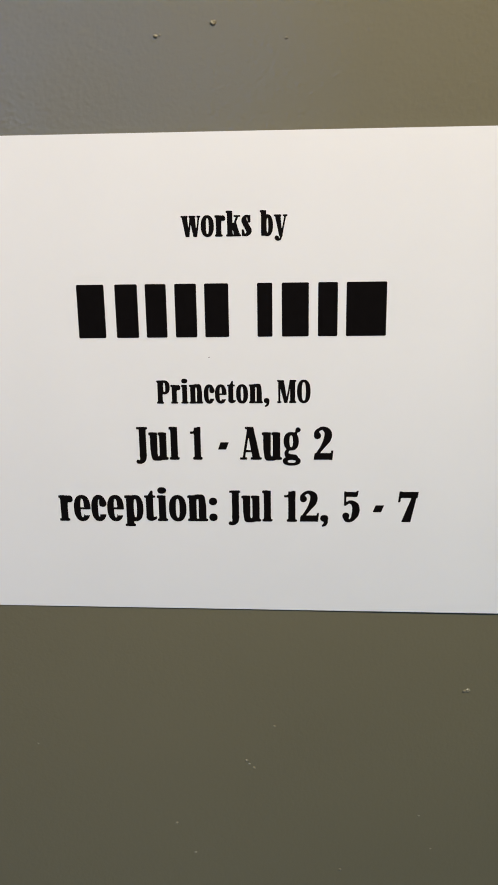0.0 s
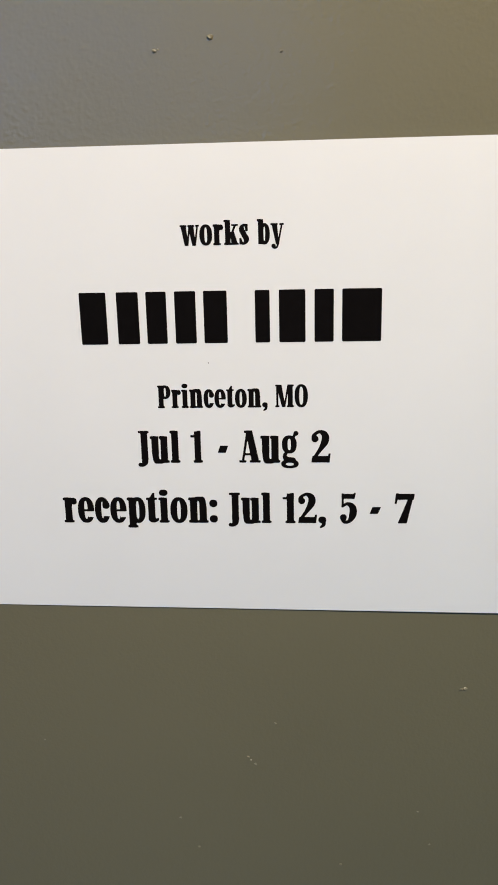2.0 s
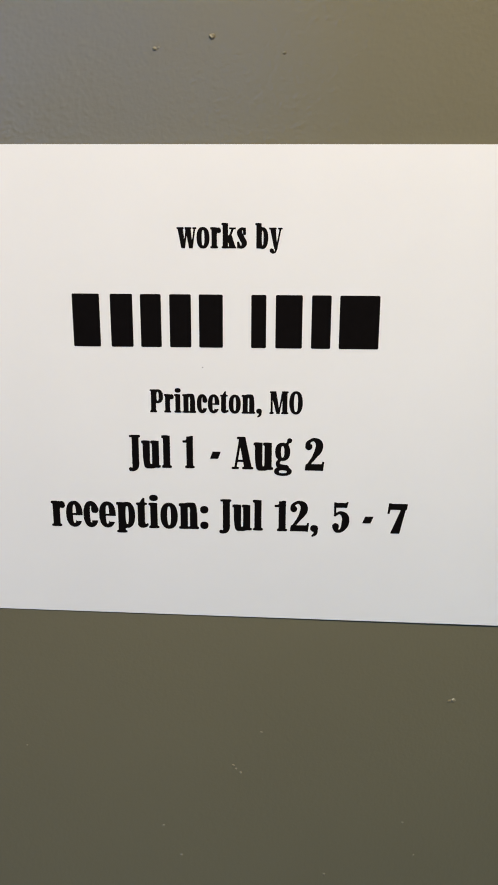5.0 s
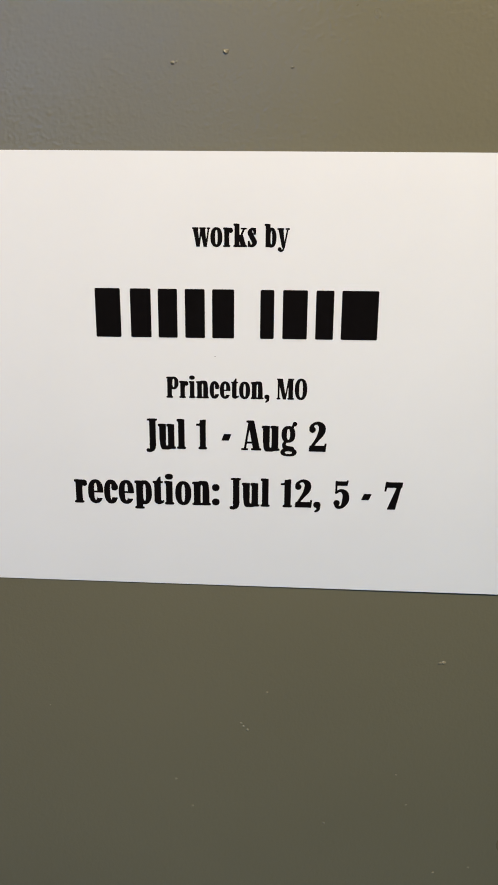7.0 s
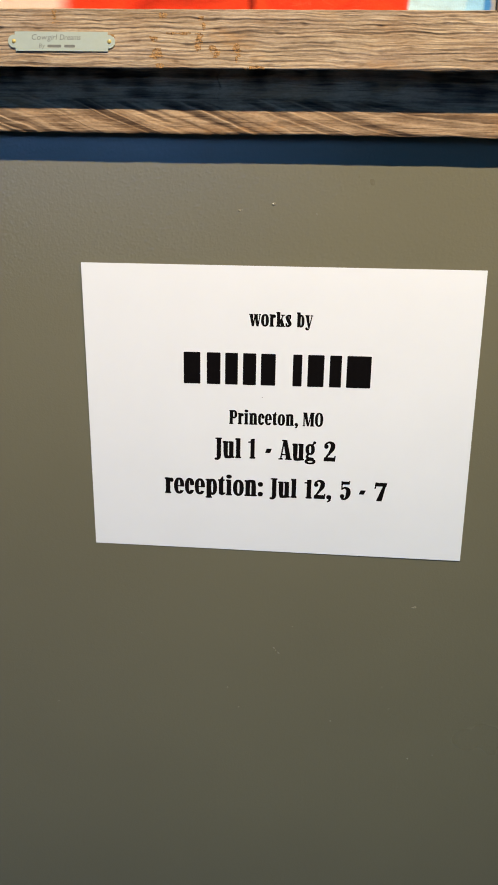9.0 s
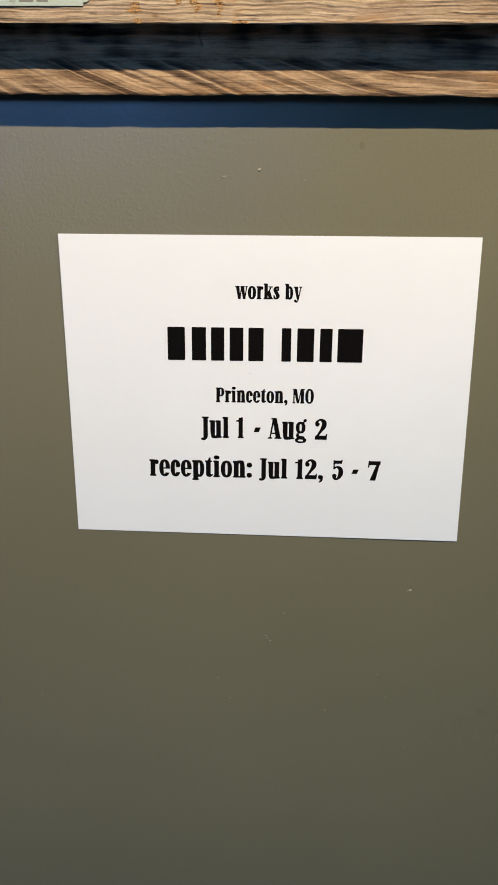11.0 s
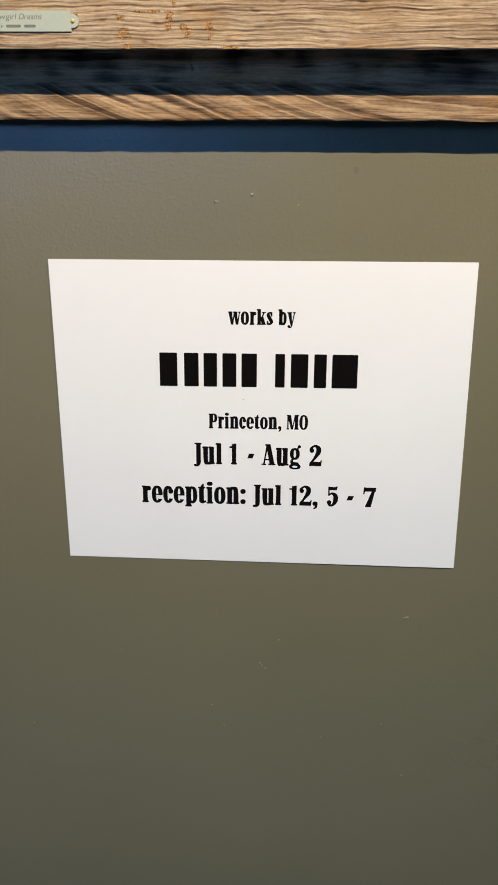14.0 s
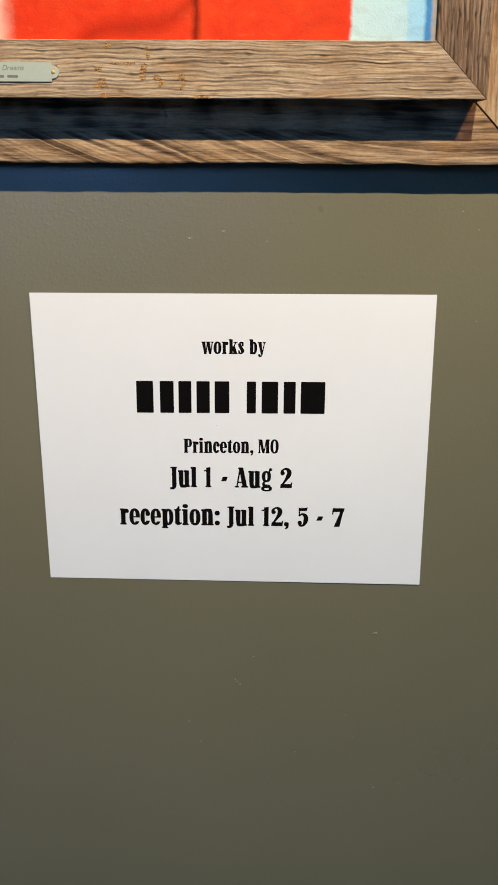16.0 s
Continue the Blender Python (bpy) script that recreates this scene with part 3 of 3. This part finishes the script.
def engraving(text, x0, x1, base, cap, holder, place):
    """A slanted word of thin built-in letters, one part for each."""
    shapes = []
    for ch in text:
        data = bpy.data.curves.new("letter", "FONT")
        data.body, data.size, data.resolution_u = ch, 1.0, 4
        ob = bpy.data.objects.new("letter", data)
        scene.collection.objects.link(ob)
        bpy.context.view_layer.update()
        mesh = bpy.data.meshes.new_from_object(ob.evaluated_get(bpy.context.evaluated_depsgraph_get()))
        shapes.append(([(v.co.x, v.co.y) for v in mesh.vertices], [tuple(p.vertices) for p in mesh.polygons]))
        bpy.data.objects.remove(ob)
        bpy.data.curves.remove(data)
        bpy.data.meshes.remove(mesh)
    spans = [max(p[0] for p in pts) - min(p[0] for p in pts) for pts, _ in shapes]
    sx = (x1 - x0) / (sum(spans) + 0.07 * (len(spans) - 1))
    x = x0
    for (pts, polys), w in zip(shapes, spans):
        left = min(p[0] for p in pts)
        bm = bmesh.new()
        vs = [bm.verts.new(place(x + (px - left) * sx + 0.3 * py * cap, base + py * cap / 0.70)) for px, py in pts]
        for q in polys:
            bm.faces.new([vs[i] for i in q])
        part("letter", bm, ENGRAVED, holder)
        x += (w + 0.07) * sx


def bar(x0, x1, z0, z1, parent, mat, place, name="printed_bar"):
    bm = bmesh.new()
    r = 0.0006 if x1 - x0 > 0.006 else 0.0002
    n = 4
    pts = []
    for cx, cz, a0 in ((x1 - r, z1 - r, 0), (x0 + r, z1 - r, 90), (x0 + r, z0 + r, 180), (x1 - r, z0 + r, 270)):
        for k in range(n + 1):
            a = radians(a0 + 90 * k / n)
            pts.append((cx + r * math.cos(a), cz + r * math.sin(a)))
    org = parent.matrix_basis.translation
    f = bm.faces.new([bm.verts.new(place(px, pz, 0.0001) - org) for px, pz in pts])
    if f.calc_center_median() and f.normal.y > 0:
        f.normal_flip()
    return part(name, bm, mat, parent)


WORDS = [
    ("works", -0.0221, 0.0077, 1.3660, 0.0084, 0.0102), ("by", 0.0113, 0.0227, 1.3660, 0.0084, 0.0102),
    ("Princeton,", -0.0356, 0.0146, 1.2939, 0.0082, 0.0102), ("MO", 0.0182, 0.0328, 1.2939, 0.0077, 0.0101),
    ("Jul", -0.0468, -0.0264, 1.2679, 0.0124, 0.0150), ("1", -0.0210, -0.0156, 1.2679, 0.0112, 0.0150),
    ("-", -0.0087, -0.0040, 1.2682, 0.0112, 0.0150), ("Aug", 0.0012, 0.0286, 1.2678, 0.0124, 0.0150), ("2", 0.0342, 0.0431, 1.2677, 0.0112, 0.0150),
    ("reception:", -0.0836, -0.0098, 1.2382, 0.0122, 0.0150), ("Jul", -0.0053, 0.0156, 1.2381, 0.0122, 0.0147),
    ("12,", 0.0213, 0.0412, 1.2380, 0.0112, 0.0147), ("5", 0.0474, 0.0556, 1.2379, 0.0112, 0.0148), ("-", 0.0616, 0.0665, 1.2383, 0.0112, 0.0148), ("7", 0.0730, 0.0819, 1.2378, 0.0112, 0.0146),
]
for text, x0, x1, base, xh, cap in WORDS:
    lettering(text, x0, x1, base, xh, cap)

# the name on the notice, as plain bars, one for each character
for x0, x1 in ((-0.0701, -0.0553), (-0.0534, -0.0408), (-0.0402, -0.0283), (-0.0274, -0.0152), (-0.0145, -0.0013), (0.0083, 0.0176), (0.0189, 0.0333), (0.0345, 0.0457), (0.0466, 0.0666)):
    bar(x0 + 0.0014, x1 - 0.0014, 1.3233, 1.3464, sign, INK, on_sheet)

# a stray fleck of toner below the name
bm = bmesh.new()
bm.faces.new([bm.verts.new(on_sheet(-0.0118 + 0.00028 * math.cos(a), 1.3144 + 0.00022 * math.sin(a), 0.0001) - sign.location) for a in (0, 1.1, 2.3, 3.2, 4.4, 5.4)])
part("toner_fleck", bm, INK, sign)

# ---- the framed painting: two layers of reclaimed boards round a canvas ----
IN_L, IN_R, IN_B, IN_T = -0.395, 0.1215, 1.5595, 2.160   # sight edge of the inner boards
W_IN, W_OUT = 0.0325, 0.0680                             # inner layer's width; sight edge to the outer layer's edge
Y_IN, Y_OUT = -0.0402, -0.0180                           # their faces
painting = tagged(new("framed_painting"), "oil painting in a stepped reclaimed barn-wood frame with brass name plate", "painting")
painting.location = (-0.137, 0, IN_B - W_OUT)


def swing(x, y, seed):
    return noise.noise((x, y, seed))


def inner_relief(x, z, seed):
    """Weathered ridges that run along the board and swing: height in metres, tone of the grain from 0 to 1."""
    zz = z + 0.0017 * swing(x * 34, z * 60, seed) + 0.00055 * swing(x * 120, z * 200, seed + 3)
    wave = 0.45 * math.sin(zz * 2 * math.pi / 0.0025 + 4.5 * swing(x * 7, zz * 140, seed + 7)) + 1.15 * swing(x * 17, zz * 430, seed + 19)
    worn = 0.72 + 0.75 * swing(x * 38, zz * 330, seed + 11)
    chip = swing(x * 150, zz * 420, seed + 17)
    fine = swing(x * 75, zz * 1200, seed + 5)
    groove = max(0.0, -0.15 - wave)
    h = 0.00022 * wave * worn - 0.0002 * groove + 0.00016 * fine - 0.0005 * max(0.0, chip - 0.30)
    return h, 0.54 + 0.31 * wave * worn + 0.26 * fine - 0.12 * groove - 0.9 * max(0.0, chip - 0.36)


def outer_relief(x, z, seed):
    """Rings that fall aslant near the outer edge and turn straight towards the corner, cracked straight grain further in."""
    bend = 0.40 * (x - 0.03 * math.log1p(math.exp(min(30.0, (x - 0.20) / 0.03))))
    q = z + bend + 0.0022 * swing(x * 22, z * 50, seed) + 0.0006 * swing(x * 90, z * 150, seed + 3)
    vein = swing(q * 215, x * 7, seed + 7)
    slant = 0.75 * swing(q * 300, x * 10, seed + 9) + 0.9 * max(0.0, 1 - (vein / 0.2) ** 2) - 0.30 + 0.4 * swing(q * 800, x * 20, seed + 33)
    zz = z + 0.0012 * swing(x * 20, z * 40, seed + 21) + 0.0005 * swing(x * 95, z * 160, seed + 23)
    straight = 1.2 * swing(x * 11, zz * 330, seed + 13) + 0.6 * swing(x * 25, zz * 800, seed + 15)
    patch = swing(x * 38, z * 60, seed + 29) + 0.6 * swing(x * 110, z * 90, seed + 31)
    w = min(1.0, max(0.0, (-z - 0.045 + 0.004 * swing(x * 30, 2.2, seed)) / 0.006))
    fine = swing(x * 60, zz * 1000, seed + 5)
    wave = w * slant + (1 - w) * (straight + 1.3 * patch)
    groove = max(0.0, -0.18 - wave)
    # a cross crack where a flake has come away
    snap = math.exp(-((x - 0.0935 - 0.004 * swing(z * 160, 1.7, seed)) / 0.0006) ** 2) * (1 - w) * max(0.0, min(1.0, 0.7 + 2 * swing(z * 90, 4.4, seed)))
    h = 0.0002 * wave + 0.00012 * fine - 0.0003 * groove - 0.0005 * snap + (1 - w) * 0.0004 * patch
    return h, 0.52 + 0.36 * wave + 0.24 * fine - 0.15 * groove - 0.35 * snap


def board(length0, length1, width, face, depth, seed, relief, ragged, undercut, n=260, across=26):
    """A mitred board along local x: sight edge at z = 0 with length0, outer edge at z = -width with length1; worn, ridged face."""
    bm = bmesh.new()
    grain = bm.verts.layers.float.new("grain")
    rows = []
    for i in range(n + 1):
        s = i / n
        row = []
        for k in range(across + 1):
            a = k / across
            half = (length0 * (1 - a) + length1 * a) / 2
            x = -half + 2 * half * s
            wob = ragged * (0.0007 * noise.noise((x * 24, seed, 1.9)) + 0.0004 * noise.noise((x * 75, seed, 3.1)) + 0.0002 * noise.noise((x * 260, seed, 8.7)))
            z = -a * width + (wob if k == across else wob * 0.5 if k == 0 else 0)
            h, tone = relief(x, z, seed)
            soft = 0.0007 if k in (0, across) else 0.00018 if k in (1, across - 1) else 0.0
            v = bm.verts.new((x, face + soft - h, z))
            v[grain] = tone
            row.append(v)
        for edge, at, z in ((row[-1], len(row), row[-1].co.z + undercut), (row[0], 0, row[0].co.z - 0.0004)):
            v = bm.verts.new((edge.co.x, face + depth, z))
            v[grain] = edge[grain]
            row.insert(at, v)
        rows.append(row)
    m = len(rows[0])
    for i in range(n):
        for k in range(m):
            bm.faces.new((rows[i][k], rows[i][(k + 1) % m], rows[i + 1][(k + 1) % m], rows[i + 1][k]))
    bm.faces.new(rows[0][::-1])
    bm.faces.new(rows[n])
    bmesh.ops.recalc_face_normals(bm, faces=bm.faces)
    return bm


def frame_side(name, bm, mat, x, z, turn, label=""):
    ob = part(name, bm, mat, painting, label)
    ob.matrix_basis = Matrix.Translation(-painting.location) @ pose(x, 0, z, 0, turn, 0)
    return ob


CX, CZ, IW, IH = (IN_L + IN_R) / 2, (IN_B + IN_T) / 2, IN_R - IN_L, IN_T - IN_B
GAP = 0.0004
FINE = (640, 100)  # finer ridges on the two sides that are seen near to
rails = []
for turn, along, x, z, seed in ((0, IW, CX, IN_B, 1.3), (-90, IH, IN_R, CZ, 5.2), (180, IW, CX, IN_T, 9.4), (90, IH, IN_L, CZ, 14.8)):
    rails.append(frame_side("inner_board", board(along - GAP, along + 2 * W_IN - GAP, W_IN, Y_IN, 0.0200, seed, inner_relief, 0.6, 0.006, *(FINE if turn in (0, -90) else ())), BARN_GREY if turn in (0, 180) else BARN_DARK, x, z, turn, "grey-brown weathered barn board, mitred, with splinter scars" if turn == 0 else "weathered barn board, mitred at both ends"))
    frame_side("outer_board", board(along - 4 * GAP, along + 2 * W_OUT - 4 * GAP, W_OUT, Y_OUT, 0.0175, seed + 30, outer_relief, 1.0, 0.002, *(FINE if turn in (0, -90) else ())), BARN_TAN, x, z, turn, "tan weathered barn board set back behind the inner layer")

bm = bmesh.new()
box(bm, (IN_L - 0.004, Y_IN + 0.0035, IN_B - 0.004), (IN_R + 0.004, Y_IN + 0.0205, IN_T + 0.004))
canvas = part("canvas", bm, CANVAS, painting, "scarlet, cream and pale blue oil paint on canvas")
canvas.matrix_basis = Matrix.Translation(-painting.location)

# splintered scars on the lower inner board: x, z, width, height
for k, (x, z, w, h) in enumerate(((-0.0297, 1.5384, 0.0032, 0.0048), (-0.0432, 1.5366, 0.0044, 0.0036), (-0.0535, 1.5400, 0.0026, 0.0040), (-0.0783, 1.5346, 0.0048, 0.0034),
                                  (-0.0770, 1.5283, 0.0036, 0.0014), (-0.0800, 1.5432, 0.0030, 0.0020), (-0.0515, 1.5545, 0.0030, 0.0016), (-0.0190, 1.5277, 0.0080, 0.0012), (-0.1050, 1.5425, 0.0026, 0.0030),
                                  (-0.0748, 1.5563, 0.0034, 0.0020), (-0.0519, 1.5440, 0.0022, 0.0034), (-0.0302, 1.5330, 0.0012, 0.0036), (-0.1400, 1.5556, 0.0018, 0.0044), (-0.0640, 1.5462, 0.0110, 0.0009), (-0.0500, 1.5500, 0.0014, 0.0032))):
    us = [-w + 2 * w * i / 44 for i in range(45)]
    vs = [-h + 2 * h * j / 30 for j in range(31)]
    torn = [[math.hypot(u / w, v / h) - 0.74 + 0.70 * noise.noise((u * 330, v * 460, k * 3.7)) + 0.22 * noise.noise((u * 1300, v * 1900, k * 1.9)) for u in us] for v in vs]
    bm = inked(torn, us, vs, lambda u, v: Vector((u, -inner_relief(x - CX + u, z - IN_B + v, 1.3)[0] - 0.00008 + 0.00025 * noise.noise((u * 900, v * 1500, k * 2.3)), v)))
    scar = part("splinter_scar", bm, SCAR, rails[0])
    scar.location = (x - CX, Y_IN, z - IN_B)

# brass name plate with a round lug and a nail at either end
PX0, PX1, PZ0, PZ1 = -0.1646, -0.1078, 1.5359, 1.5466


def plate_mesh():
    bm = bmesh.new()
    cz, r, out = (PZ0 + PZ1) / 2, 0.0036, 0.0008
    pts = [(PX1, PZ0), (PX1, cz - r)]
    pts += [(PX1 + out + r * math.cos(radians(a)), cz + r * math.sin(radians(a))) for a in range(-90, 91, 15)]
    pts += [(PX1, cz + r), (PX1, PZ1), (PX0, PZ1), (PX0, cz + r)]
    pts += [(PX0 - out + r * math.cos(radians(a)), cz + r * math.sin(radians(a))) for a in range(90, 271, 15)]
    pts += [(PX0, cz - r), (PX0, PZ0)]
    org = painting.location
    f = bm.faces.new([bm.verts.new((x - org.x, Y_IN - 0.0009, z - org.z)) for x, z in pts])
    made = bmesh.ops.extrude_face_region(bm, geom=[f])
    bmesh.ops.translate(bm, verts=[g for g in made["geom"] if isinstance(g, bmesh.types.BMVert)], vec=(0, 0.0008, 0))
    bmesh.ops.recalc_face_normals(bm, faces=bm.faces)
    return bm


plate = part("name_plate", plate_mesh(), PLATE, painting, "pale brushed brass plate with engraved script")
for x in (PX0 - 0.0009, PX1 + 0.0009):
    bm = bmesh.new()
    bmesh.ops.create_uvsphere(bm, u_segments=12, v_segments=8, radius=0.0012)
    nail = part("nail", bm, BRASS, plate)
    nail.scale = (1, 0.6, 1)
    nail.location = Vector((x, Y_IN - 0.0010, (PZ0 + PZ1) / 2)) - painting.location


def on_plate(x, z, lift):
    return Vector((x, Y_IN - 0.0009 - lift * 0.6, z))


for text, x0, x1, base, cap in (("Cowgirl", -0.1546, -0.1392, 1.5421, 0.0030), ("Dreams", -0.1372, -0.1246, 1.5421, 0.0030), ("By", -0.1502, -0.1466, 1.5378, 0.0022)):
    engraving(text, x0, x1, base, cap, plate, lambda x, z: on_plate(x, z, 0.0001) - painting.location)
for x0, x1 in ((-0.1449, -0.1364), (-0.1346, -0.1280)):
    word = bar(x0, x1, 1.5379, 1.5394, painting, ENGRAVED, on_plate, "engraved_bar")
    word.parent = plate

# ---- dried paint nibs on the wall: x, z, size in millimetres ----
NIBS = ((-0.0066, 1.4487, 1.1), (-0.0301, 1.4442, 0.8), (-0.0284, 1.4446, 0.5), (0.0225, 1.4424, 0.6), (0.1081, 1.1500, 0.8), (0.1100, 1.1504, 0.9), (0.0158, 1.1291, 0.6),
        (0.0017, 1.1091, 0.7), (0.0030, 1.1072, 0.5), (0.0053, 1.1049, 0.7), (-0.0351, 1.0712, 0.6), (-0.0258, 1.0532, 0.6), (0.0494, 1.0443, 0.7), (0.0888, 1.0782, 0.5),
        (0.0956, 1.0584, 0.5), (-0.1043, 1.1172, 0.4), (0.1539, 1.4627, 0.6), (0.1651, 1.4507, 0.7), (0.1683, 1.3894, 0.6), (0.1141, 1.0117, 0.6), (0.1341, 1.0162, 0.5), (-0.1752, 1.0501, 0.5))
for x, z, mm in NIBS:
    bm = bmesh.new()
    bmesh.ops.create_icosphere(bm, subdivisions=2, radius=mm * 0.0011)
    for v in bm.verts:
        v.co *= 1 + 0.5 * noise.noise(v.co * 1500 + Vector((x * 900, 0, z * 900)))
    nib = part("paint_nib", bm, NIB, wall_north)
    nib.location, nib.scale = (x, 0, z), (1.15, 0.7, 0.9)
